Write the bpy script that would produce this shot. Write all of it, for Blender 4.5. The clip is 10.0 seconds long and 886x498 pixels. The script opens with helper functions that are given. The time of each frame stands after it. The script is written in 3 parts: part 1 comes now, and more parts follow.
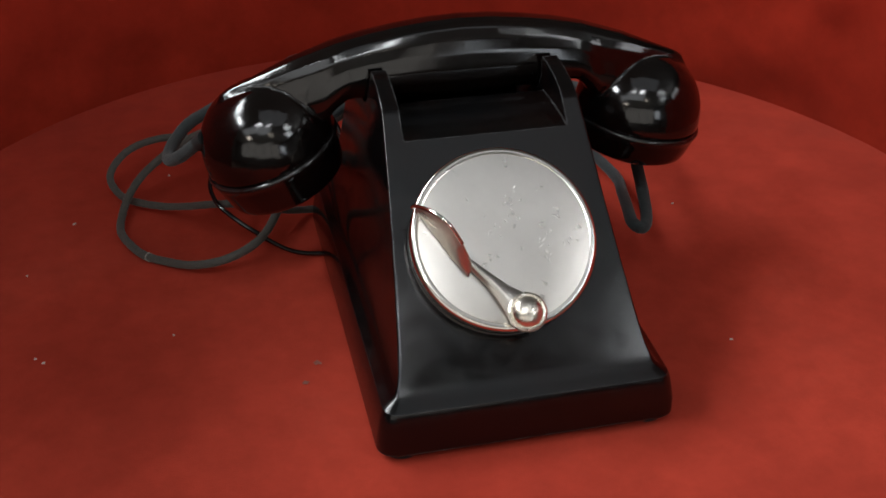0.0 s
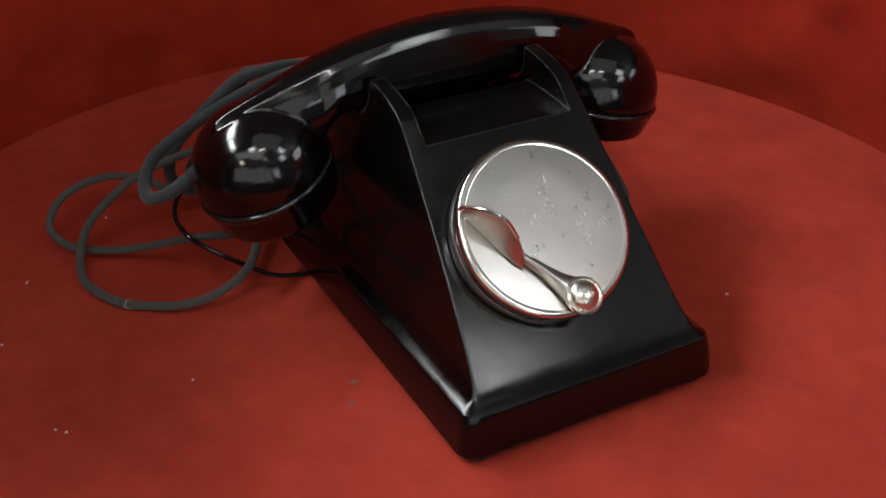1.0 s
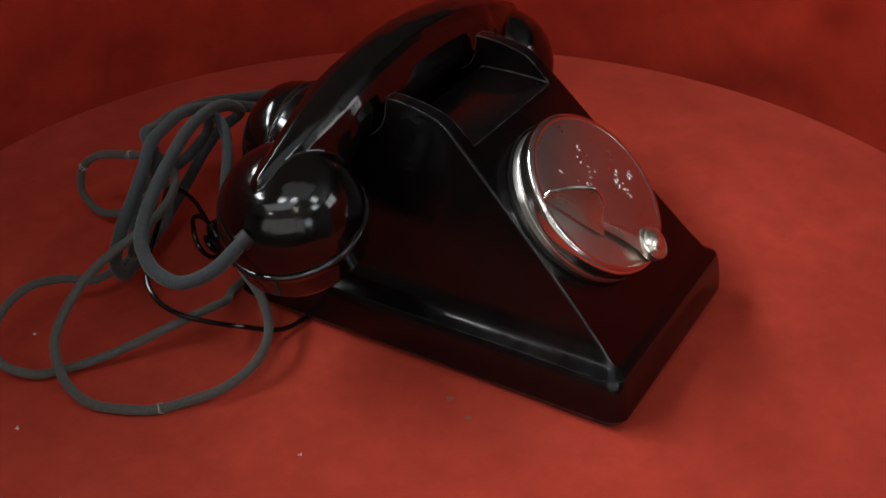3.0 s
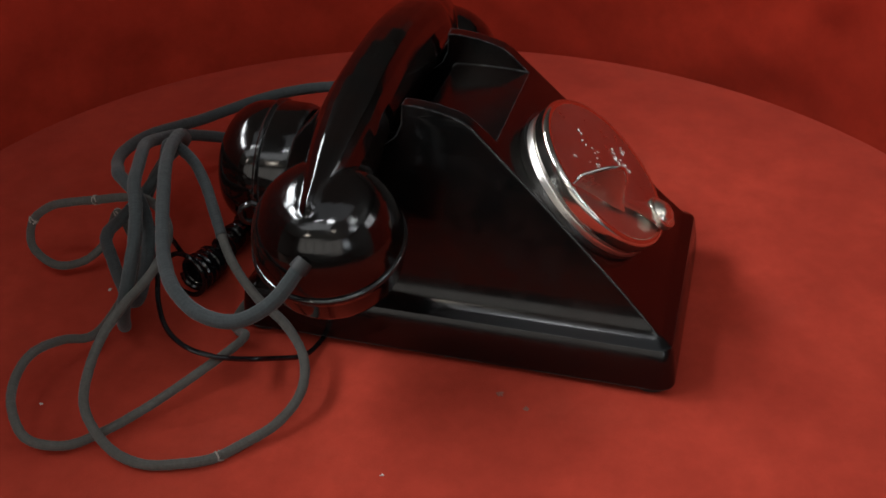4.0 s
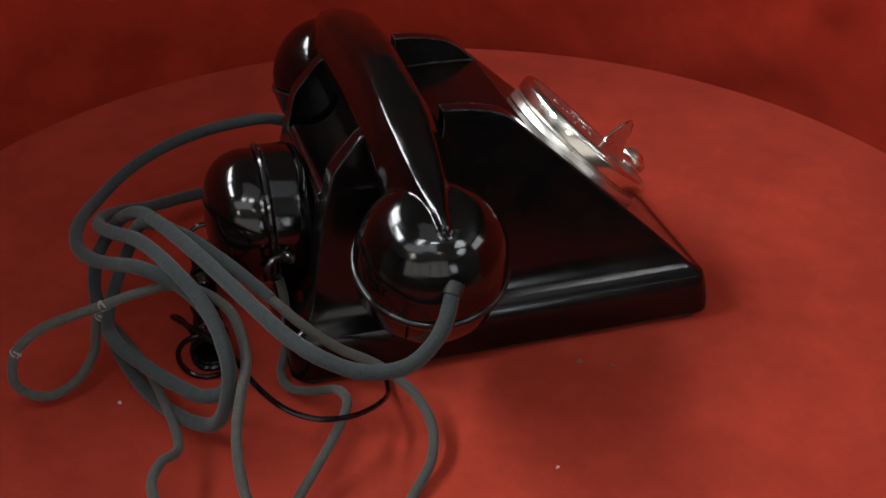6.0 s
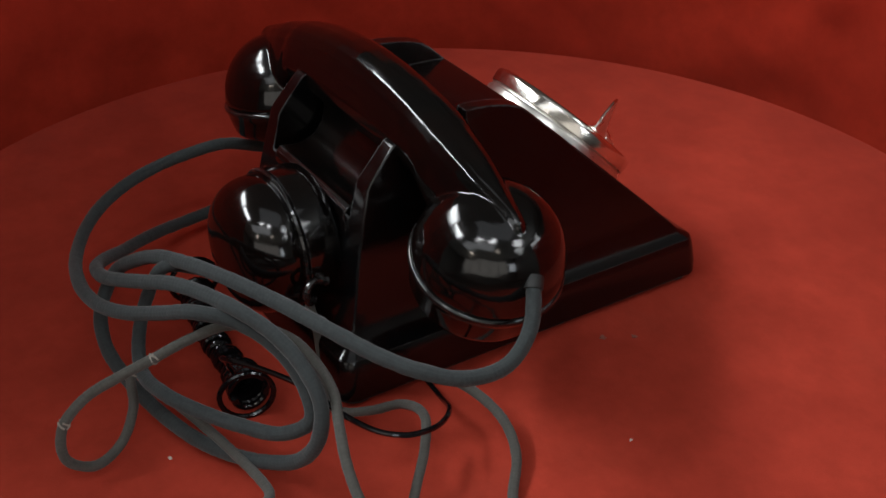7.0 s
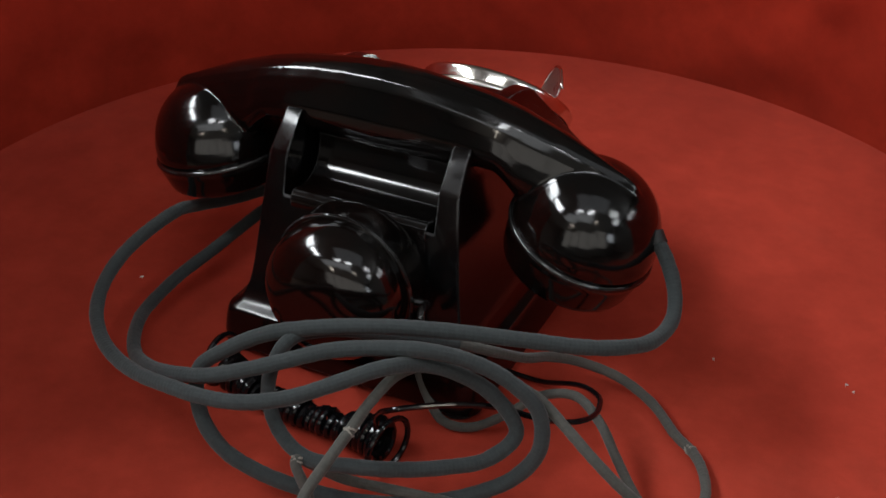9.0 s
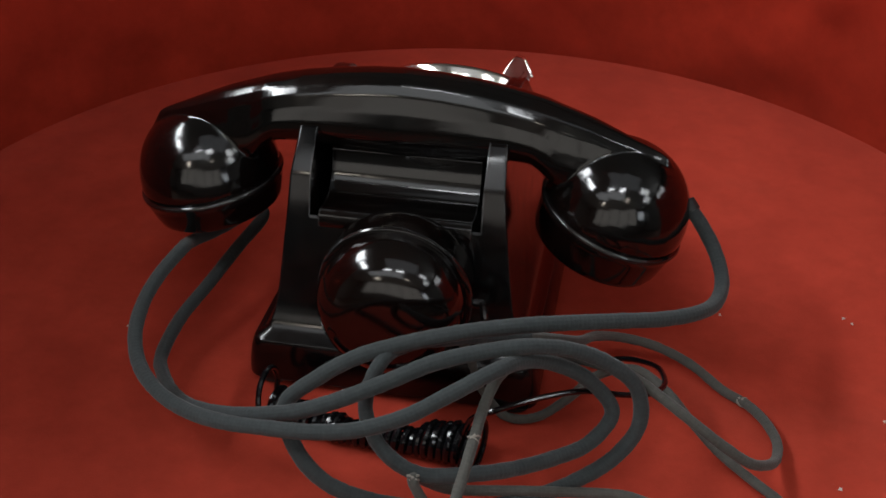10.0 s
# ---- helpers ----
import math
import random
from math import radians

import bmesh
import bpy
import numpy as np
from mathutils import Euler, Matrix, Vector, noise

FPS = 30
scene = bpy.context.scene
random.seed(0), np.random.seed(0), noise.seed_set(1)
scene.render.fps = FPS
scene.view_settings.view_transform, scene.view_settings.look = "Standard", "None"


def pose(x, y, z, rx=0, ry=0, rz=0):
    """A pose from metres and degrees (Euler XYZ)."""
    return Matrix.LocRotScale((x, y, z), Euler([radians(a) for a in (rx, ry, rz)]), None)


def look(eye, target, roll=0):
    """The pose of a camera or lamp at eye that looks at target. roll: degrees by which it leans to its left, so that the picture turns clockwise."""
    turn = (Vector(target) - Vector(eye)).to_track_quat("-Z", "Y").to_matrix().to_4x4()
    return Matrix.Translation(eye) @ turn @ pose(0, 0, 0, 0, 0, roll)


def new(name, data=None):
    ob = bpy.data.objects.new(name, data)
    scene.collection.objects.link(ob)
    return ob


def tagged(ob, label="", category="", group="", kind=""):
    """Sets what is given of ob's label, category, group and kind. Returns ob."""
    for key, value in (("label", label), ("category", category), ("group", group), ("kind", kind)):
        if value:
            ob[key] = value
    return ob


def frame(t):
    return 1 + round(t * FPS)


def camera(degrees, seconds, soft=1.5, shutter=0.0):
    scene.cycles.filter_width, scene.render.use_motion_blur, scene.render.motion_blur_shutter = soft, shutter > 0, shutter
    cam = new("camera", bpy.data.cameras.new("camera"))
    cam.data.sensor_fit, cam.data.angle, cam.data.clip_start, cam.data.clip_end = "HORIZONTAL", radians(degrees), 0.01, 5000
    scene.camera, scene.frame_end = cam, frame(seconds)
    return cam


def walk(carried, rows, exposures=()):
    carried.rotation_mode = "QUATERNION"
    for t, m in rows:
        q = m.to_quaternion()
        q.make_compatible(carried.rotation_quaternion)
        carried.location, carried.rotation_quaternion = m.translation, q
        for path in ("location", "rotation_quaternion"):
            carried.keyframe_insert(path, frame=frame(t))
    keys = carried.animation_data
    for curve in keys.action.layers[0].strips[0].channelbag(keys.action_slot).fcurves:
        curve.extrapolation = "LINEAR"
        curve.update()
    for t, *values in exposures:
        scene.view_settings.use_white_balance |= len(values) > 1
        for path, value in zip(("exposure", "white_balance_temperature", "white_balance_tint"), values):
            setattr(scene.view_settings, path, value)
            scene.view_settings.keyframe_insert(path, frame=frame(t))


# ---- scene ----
# ---- camera: it stands still while the turntable turns ----
EYE = Vector((0.0, -0.5, 0.3456))
PITCH, YAW, ROLL = radians(32.61), radians(-0.217), 0.4995
AIM = EYE + Vector((math.sin(YAW) * math.cos(PITCH), math.cos(YAW) * math.cos(PITCH), -math.sin(PITCH)))
cam = camera(39.75, 10.0, soft=1.6)
walk(cam, [(0.0, look(EYE, AIM, ROLL)), (10.0, look(EYE, AIM, ROLL))])

RATE, PHONE_YAW = 15.62, 13.5          # degrees a second; the telephone's turn at the start


def turn(t):
    return pose(0, 0, 0, 0, 0, PHONE_YAW + RATE * t)


TURN_ROWS = [0.25 * i for i in range(41)]
riders = []                            # (thing, its pose on the turntable)


def ride(ob, base):
    ob.matrix_basis = turn(0) @ base
    riders.append((ob, base))
    return ob


# ---- world and lights: a dim hall with strip lights under the ceiling ----
world = bpy.data.worlds.new("hall_air")
scene.world = world
world.use_nodes = True
world.node_tree.nodes["Background"].inputs[0].default_value = (0.9, 0.95, 1.0, 1)
world.node_tree.nodes["Background"].inputs[1].default_value = 0.02
scene.view_settings.exposure = 0.0


def strip_lamp(name, place, target, length, width, watts, colour):
    lamp = bpy.data.lights.new(name, "AREA")
    lamp.shape, lamp.size, lamp.size_y = "RECTANGLE", length, width
    lamp.energy, lamp.color = watts, colour
    ob = new(name, lamp)
    ob.matrix_basis = look(place, target)
    return ob


COOL, WARM = (0.93, 0.97, 1.0), (1.0, 0.9, 0.76)
LAMPS = [                              # place, length, width, watts, colour, turn
    ((-0.44, -1.26, 1.95), 0.40, 0.13, 4, COOL, 15),
    ((0.20, -1.32, 1.95), 0.36, 0.12, 4, COOL, 15),
    ((-0.75, -1.90, 2.00), 2.2, 0.8, 8, COOL, 0),
    ((-1.72, -0.50, 1.95), 0.96, 0.35, 31, COOL, 90),
    ((-1.75, 0.72, 1.95), 1.2, 0.70, 56, COOL, 90),
    ((0.58, -2.30, 1.95), 0.28, 0.10, 1.5, WARM, 0),
    ((-1.55, -2.75, 1.90), 0.4, 0.26, 6, WARM, 30),
]
# added lamp in place of the ceiling's own bounced light
CEILING_GLOW = ((0.40, -0.75, 2.07), 1.7, 1.1, 2.5)
WINDOW = ((2.55, -4.08, 1.05), 0.9, 1.0, 16)
EAST_WINDOW = ((3.09, -0.45, 1.40), 1.1, 0.9, 12)
# added lamp that stands for a glowing wall behind the camera
BACK_GLOW = ((-0.6, -4.08, 1.02), 5.0, 1.8, 24)
PANELS = [((1.75, -1.20, 1.95), 0.7, 0.45, 12), ((2.35, -1.95, 1.95), 0.7, 0.6, 11)]   # louvred panel


# ---- materials ----
def material(name):
    m = bpy.data.materials.new(name)
    m.use_nodes = True
    nt = m.node_tree
    return m, nt, nt.nodes["Principled BSDF"]


def node(nt, kind, **values):
    n = nt.nodes.new(kind)
    for k, v in values.items():
        n.inputs[k.replace("_", " ")].default_value = v
    return n


def noise_tex(nt, scale, detail=4.0, rough=0.55, stretch=(1, 1, 1)):
    co = nt.nodes.new("ShaderNodeTexCoord")
    mp = nt.nodes.new("ShaderNodeMapping")
    mp.inputs["Scale"].default_value = stretch
    n = node(nt, "ShaderNodeTexNoise", Scale=scale, Detail=detail, Roughness=rough)
    nt.links.new(co.outputs["Object"], mp.inputs["Vector"])
    nt.links.new(mp.outputs["Vector"], n.inputs["Vector"])
    return n.outputs["Fac"]


def ramp(nt, fac, stops):
    r = nt.nodes.new("ShaderNodeValToRGB")
    while len(r.color_ramp.elements) < len(stops):
        r.color_ramp.elements.new(0.5)
    for e, (p, c) in zip(r.color_ramp.elements, stops):
        e.position = p
        e.color = (*c, 1) if len(c) == 3 else c
    nt.links.new(fac, r.inputs["Fac"])
    return r.outputs["Color"]


def bump(nt, bsdf, height, strength, distance):
    b = node(nt, "ShaderNodeBump", Strength=strength, Distance=distance)
    nt.links.new(height, b.inputs["Height"])
    nt.links.new(b.outputs["Normal"], bsdf.inputs["Normal"])


def mix_col(nt, fac, a, b):
    m = nt.nodes.new("ShaderNodeMix")
    m.data_type = "RGBA"
    nt.links.new(fac, m.inputs["Factor"])
    for sock, v in ((m.inputs[6], a), (m.inputs[7], b)):
        if isinstance(v, tuple):
            sock.default_value = (*v, 1)
        else:
            nt.links.new(v, sock)
    return m.outputs[2]


def bakelite(name, base, rough_lo, rough_hi, gloss, wear_glint=0.0, mottled=(0.0055, 0.0020, 0.0014)):
    """Black moulded phenolic: faintly brown in patches, handled, edges greyed for rubbing and for painted-in glints."""
    m, nt, b = material(name)
    cloud = noise_tex(nt, 26.0, 5.0, 0.6)
    col = mix_col(nt, ramp(nt, cloud, [(0.42, (0, 0, 0)), (0.75, (1, 1, 1))]), base, mottled)
    worn = noise_tex(nt, 75.0, 6.0, 0.7)
    rough = ramp(nt, worn, [(0.35, (rough_lo,) * 3), (0.75, (rough_hi,) * 3)])
    # grey along the edges: rubbed wear together with edge glints put into the colour
    if wear_glint:
        soft = nt.nodes.new("ShaderNodeBevel")
        soft.samples = 6
        soft.inputs["Radius"].default_value = 0.0014
        geo = nt.nodes.new("ShaderNodeNewGeometry")
        dot = nt.nodes.new("ShaderNodeVectorMath")
        dot.operation = "DOT_PRODUCT"
        nt.links.new(soft.outputs["Normal"], dot.inputs[0])
        nt.links.new(geo.outputs["True Normal"], dot.inputs[1])
        edge = ramp(nt, dot.outputs["Value"], [(0.90, (wear_glint,) * 3), (0.985, (0, 0, 0))])
        patchy = ramp(nt, noise_tex(nt, 140.0, 5.0, 0.7), [(0.38, (0.08,) * 3), (0.66, (1, 1, 1))])
        mul = nt.nodes.new("ShaderNodeMath")
        mul.operation = "MULTIPLY"
        nt.links.new(edge, mul.inputs[0])
        nt.links.new(patchy, mul.inputs[1])
        col = mix_col(nt, mul.outputs[0], col, (0.34, 0.35, 0.36))
    nt.links.new(col, b.inputs["Base Color"])
    nt.links.new(rough, b.inputs["Roughness"])
    b.inputs["IOR"].default_value = 1.5
    b.inputs["Specular IOR Level"].default_value = gloss
    bump(nt, b, noise_tex(nt, 160.0, 3.0), 0.05, 0.0006)
    return m


def felt(name, lo, hi, lint):
    """Red nap: uneven dye, brushed patches, fine fibre relief."""
    m, nt, b = material(name)
    patches = noise_tex(nt, 9.0, 6.0, 0.62)
    col = ramp(nt, patches, [(0.3, lo), (0.7, hi)])
    fine = noise_tex(nt, 900.0, 2.0, 0.7)
    rubbed = noise_tex(nt, 42.0, 7.0, 0.7)
    col = mix_col(nt, ramp(nt, rubbed, [(0.38, (0.30,) * 3), (0.62, (0, 0, 0))]), col, tuple(c * 0.62 for c in lo))
    dusty = noise_tex(nt, 4.2, 6.0, 0.65, (1.0, 1.4, 1.0))
    col = mix_col(nt, ramp(nt, dusty, [(0.55, (0, 0, 0)), (0.78, (0.35,) * 3)]), col, (0.30, 0.060, 0.040))
    nt.links.new(mix_col(nt, ramp(nt, fine, [(0.62, (0, 0, 0)), (0.85, (lint,) * 3)]), col, (0.42, 0.16, 0.12)), b.inputs["Base Color"])
    b.inputs["Roughness"].default_value = 0.95
    b.inputs["Specular IOR Level"].default_value = 0.1
    b.inputs["Sheen Weight"].default_value = 0.06
    b.inputs["Sheen Roughness"].default_value = 0.5
    b.inputs["Sheen Tint"].default_value = (0.9, 0.35, 0.28, 1)
    bump(nt, b, noise_tex(nt, 1500.0, 2.0), 0.35, 0.0005)
    return m


def plated(name, colour, lo, hi, scratch):
    """Nickel plate, dulled and scratched."""
    m, nt, b = material(name)
    stain = noise_tex(nt, 60.0, 6.0, 0.65)
    bloom = noise_tex(nt, 22.0, 5.0, 0.6)
    col = ramp(nt, stain, [(0.3, tuple(c * 0.93 for c in colour)), (0.65, colour)])
    nt.links.new(mix_col(nt, ramp(nt, bloom, [(0.42, (0, 0, 0)), (0.66, (0.55,) * 3)]), col, tuple(c * 0.80 for c in colour)), b.inputs["Base Color"])
    b.inputs["Metallic"].default_value = 1.0
    nt.links.new(ramp(nt, noise_tex(nt, 120.0, 8.0, 0.75), [(0.35, (lo,) * 3), (0.7, (hi,) * 3)]), b.inputs["Roughness"])
    bump(nt, b, noise_tex(nt, 300.0, 6.0, 0.8, (1, 6, 1)), scratch, 0.0004)
    return m


def cloth(name, lo, hi):
    """Braided cotton over a flex: crossing strands round the cord, fuzz and grime."""
    m, nt, b = material(name)

    def maths(kind, a, c):
        n = nt.nodes.new("ShaderNodeMath")
        n.operation = kind
        for sock, v in zip(n.inputs, (a, c)):
            if isinstance(v, (int, float)):
                sock.default_value = v
            else:
                nt.links.new(v, sock)
        return n.outputs[0]

    uv = nt.nodes.new("ShaderNodeUVMap")
    xyz = nt.nodes.new("ShaderNodeSeparateXYZ")
    nt.links.new(uv.outputs["UV"], xyz.inputs[0])
    along = maths("MULTIPLY", xyz.outputs[0], 2 * math.pi / 0.0036)
    round_it = maths("MULTIPLY", xyz.outputs[1], 2 * math.pi * 6)
    weave = maths("MULTIPLY", maths("SINE", maths("ADD", along, round_it), 0), maths("SINE", maths("SUBTRACT", along, round_it), 0))
    weave = maths("ADD", maths("MULTIPLY", weave, 0.5), 0.5)
    fuzz = noise_tex(nt, 420.0, 5.0, 0.7)
    grime = noise_tex(nt, 45.0, 4.0, 0.6)
    dark = tuple(c * 0.78 for c in lo)
    col = mix_col(nt, grime, ramp(nt, fuzz, [(0.3, lo), (0.7, hi)]), tuple((a + c) / 2 for a, c in zip(lo, hi)))
    nt.links.new(mix_col(nt, maths("ADD", maths("MULTIPLY", weave, 0.15), 0.68), dark, col), b.inputs["Base Color"])
    b.inputs["Roughness"].default_value = 0.9
    b.inputs["Specular IOR Level"].default_value = 0.2
    b.inputs["Sheen Weight"].default_value = 0.15
    bump(nt, b, maths("ADD", maths("MULTIPLY", weave, 0.5), maths("MULTIPLY", fuzz, 1.4)), 0.30, 0.0006)
    return m


def plain(name, colour, rough, metal=0.0, vary=0.15, scale=40.0):
    m, nt, b = material(name)
    n = noise_tex(nt, scale, 5.0, 0.6)
    nt.links.new(ramp(nt, n, [(0.3, tuple(c * (1 - vary) for c in colour)), (0.7, tuple(min(1, c * (1 + vary)) for c in colour))]), b.inputs["Base Color"])
    b.inputs["Roughness"].default_value = rough
    b.inputs["Metallic"].default_value = metal
    return m


BODY = bakelite("black_bakelite", (0.0016, 0.0016, 0.0018), 0.11, 0.28, 0.46, 0.28)
GLOSS = bakelite("polished_bakelite", (0.0020, 0.0017, 0.0016), 0.09, 0.17, 0.62, 0.24)
NICKEL = plated("dull_nickel", (0.66, 0.625, 0.58), 0.27, 0.34, 0.04)
NICKEL_WORN = plated("worn_nickel_knob", (0.88, 0.82, 0.72), 0.24, 0.36, 0.05)
NICKEL_RIM = plated("bright_nickel", (0.80, 0.76, 0.70), 0.10, 0.22, 0.05)
FELT = felt("red_felt", (0.33, 0.034, 0.019), (0.47, 0.053, 0.029), 0.14)
DRAPE = felt("red_drape", (0.31, 0.021, 0.010), (0.45, 0.035, 0.016), 0.06)
CORD = cloth("grey_cotton_braid", (0.024, 0.029, 0.030), (0.055, 0.062, 0.063))
CORD_WORN = cloth("worn_grey_cotton_braid", (0.050, 0.049, 0.044), (0.105, 0.100, 0.088))
RUBBER = plain("black_rubber", (0.012, 0.012, 0.012), 0.6)
PVC = bakelite("black_plastic_sleeve", (0.004, 0.004, 0.005), 0.10, 0.20, 0.45)
CHIPS = plain("bright_chips", (0.82, 0.80, 0.76), 0.45, 0.35)
STEEL = plain("steel", (0.6, 0.58, 0.55), 0.2, 1.0)
PLASTER = plain("grey_plaster", (0.17, 0.165, 0.155), 0.9, vary=0.08, scale=6.0)
CEILING = plain("white_ceiling_paint", (0.62, 0.62, 0.60), 0.9, vary=0.06, scale=6.0)
BOARD = plain("dark_table_board", (0.10, 0.06, 0.04), 0.5, vary=0.25, scale=12.0)
CONCRETE = plain("brown_floor_boards", (0.032, 0.024, 0.018), 0.8, vary=0.1, scale=8.0)
FLUFF = plain("grey_fluff", (0.23, 0.080, 0.060), 0.95)
FRAY = plain("frayed_cotton", (0.24, 0.22, 0.19), 0.95)
LINT = plain("pale_lint", (0.55, 0.50, 0.46), 0.95)
WHITE = plain("white_enamel", (0.75, 0.75, 0.75), 0.5)


# ---- mesh helpers ----
def finish(bm, name, mat, smooth=True, sharp=35):
    bmesh.ops.recalc_face_normals(bm, faces=bm.faces)
    for f in bm.faces:
        f.smooth = smooth
    if smooth and sharp:
        for e in bm.edges:
            if len(e.link_faces) == 2 and e.calc_face_angle(0) > radians(sharp):
                e.smooth = False
    me = bpy.data.meshes.new(name)
    bm.to_mesh(me)
    bm.free()
    me.materials.append(mat)
    return me


def part(name, bm, mat, parent, label="", sharp=35):
    """Links a bmesh, drawn in its thing's space, as one mesh under a thing or a part."""
    ob = new(name, finish(bm, name, mat, True, sharp))
    ob.parent = parent
    return tagged(ob, label)


def mod_bevel(ob, width, segments=3, angle=25):
    b = ob.modifiers.new("round", "BEVEL")
    b.width, b.segments, b.limit_method, b.angle_limit = width, segments, "ANGLE", radians(angle)
    b.harden_normals = True


def loft(rings, bm=None, closed=True, caps=True):
    """Skin between rings of equal count."""
    bm = bm or bmesh.new()
    vs = [[bm.verts.new(p) for p in r] for r in rings]
    n = len(rings[0])
    for a, b in zip(vs, vs[1:]):
        for i in range(n if closed else n - 1):
            j = (i + 1) % n
            bm.faces.new((a[i], a[j], b[j], b[i]))
    if caps:
        bm.faces.new(vs[0][::-1])
        bm.faces.new(vs[-1])
    return bm


def rect_ring(x0, x1, y0, y1, z, r, n=5):
    """Rounded rectangle, counter-clockwise."""
    out = []
    for cx, cy, a0 in ((x1 - r, y0 + r, -90), (x1 - r, y1 - r, 0), (x0 + r, y1 - r, 90), (x0 + r, y0 + r, 180)):
        for k in range(n):
            a = radians(a0 + 90 * k / (n - 1))
            out.append((cx + r * math.cos(a), cy + r * math.sin(a), z))
    return out


def lathe(profile, m=Matrix(), n=64, bm=None):
    """Turns (radius, height) pairs about z, then moves the result by m; ends at radius 0 close."""
    bm = bm or bmesh.new()
    rows = []
    for r, h in profile:
        if r < 1e-6:
            rows.append([bm.verts.new(m @ Vector((0, 0, h)))])
        else:
            rows.append([bm.verts.new(m @ Vector((r * math.cos(2 * math.pi * k / n), r * math.sin(2 * math.pi * k / n), h))) for k in range(n)])
    for a, b in zip(rows, rows[1:]):
        for k in range(n):
            j = (k + 1) % n
            f = [a[0]] if len(a) == 1 else [a[k], a[j]]
            f += [b[0]] if len(b) == 1 else [b[j], b[k]]
            bm.faces.new(f)
    return bm


def smooth_path(points, steps=10):
    """Catmull-Rom through points."""
    ps = [Vector(p) for p in points]
    ps = [2 * ps[0] - ps[1]] + ps + [2 * ps[-1] - ps[-2]]
    out = []
    for a, b, c, d in zip(ps, ps[1:], ps[2:], ps[3:]):
        for k in range(steps):
            t = k / steps
            out.append(0.5 * (2 * b + (c - a) * t + (2 * a - 5 * b + 4 * c - d) * t * t + (3 * b - a - 3 * c + d) * t ** 3))
    return out + [ps[-2]]


def tube(path, radius, n=12, bm=None, wobble=0.0):
    """A round flex along a path, with capped ends."""
    rng = random.Random(7)
    up = Vector((0, 0, 1))
    rings = []
    side = None
    for i, p in enumerate(path):
        d = (path[min(i + 1, len(path) - 1)] - path[max(i - 1, 0)]).normalized()
        if side is None:
            side = d.cross(up if abs(d.z) < 0.9 else Vector((1, 0, 0))).normalized()
        side = (side - d * side.dot(d)).normalized()
        v = d.cross(side)
        r = radius * (1 + rng.uniform(-wobble, wobble))
        rings.append([p + r * (math.cos(2 * math.pi * k / n) * side + math.sin(2 * math.pi * k / n) * v) for k in range(n)])
    return loft(rings, bm)


def box(x0, x1, y0, y1, z0, z1, bm=None):
    return loft([[(x0, y0, z), (x1, y0, z), (x1, y1, z), (x0, y1, z)] for z in (z0, z1)], bm)


def cut(ob, bm):
    """Takes a solid out of a part for good."""
    tool = new("cutter", finish(bm, "cutter", BODY, False))
    mod = ob.modifiers.new("cut", "BOOLEAN")
    mod.operation, mod.object, mod.solver = "DIFFERENCE", tool, "EXACT"
    bpy.context.view_layer.update()
    me = bpy.data.meshes.new_from_object(ob.evaluated_get(bpy.context.evaluated_depsgraph_get()))
    ob.modifiers.clear()
    ob.data = me
    bpy.data.objects.remove(tool)


# ---- the hall round the set: plain walls, ceiling and floor that close it ----
def slab(name, x0, x1, y0, y1, z0, z1, mat, label, category):
    return tagged(new(name, finish(box(x0, x1, y0, y1, z0, z1), name, mat, False)), label, category, kind="structure")


FLOOR_Z, TOP_Z = -0.80, 2.10
X0, X1, Y0, Y1 = -4.6, 3.2, -4.2, 3.0
slab("floor", X0, X1, Y0, Y1, FLOOR_Z - 0.1, FLOOR_Z, CONCRETE, "dark brown floor of the hall", "floor")
slab("ceiling", X0, X1, Y0, Y1, TOP_Z, TOP_Z + 0.1, CEILING, "white painted ceiling with strip lights", "ceiling")
slab("wall_north", X0, X1, Y1 - 0.1, Y1, FLOOR_Z, TOP_Z, PLASTER, "plain grey plaster wall", "wall")
slab("wall_south", X0, X1, Y0, Y0 + 0.1, FLOOR_Z, TOP_Z, PLASTER, "plain grey plaster wall", "wall")
slab("wall_east", X1 - 0.1, X1, Y0 + 0.1, Y1 - 0.1, FLOOR_Z, TOP_Z, PLASTER, "plain grey plaster wall", "wall")
slab("wall_west", X0, X0 + 0.1, Y0 + 0.1, Y1 - 0.1, FLOOR_Z, TOP_Z, PLASTER, "plain grey plaster wall", "wall")


def ceiling_light(place, length, width, watts, colour, spin):
    x, y, z = place
    thing = tagged(new("ceiling_light"), "white enamelled strip light hung under the ceiling", "ceiling light", "strip lights", "structure")
    thing.matrix_basis = pose(x, y, z, 0, 0, spin)
    bm = box(-length / 2 - 0.03, length / 2 + 0.03, -width / 2 - 0.02, width / 2 + 0.02, 0.01, 0.07)
    part("housing", bm, WHITE, thing)
    for s in (-0.35, 0.35):
        part("hanger", lathe([(0, 0.07), (0.006, 0.07), (0.006, TOP_Z - z), (0, TOP_Z - z)], pose(s * length, 0, 0), 10), STEEL, thing)
    lamp = strip_lamp("strip_tube", place, (x, y, 0), length, width, watts, colour)
    lamp.matrix_basis = pose(x, y, z, 0, 0, spin)


for row in LAMPS:
    ceiling_light(*row)


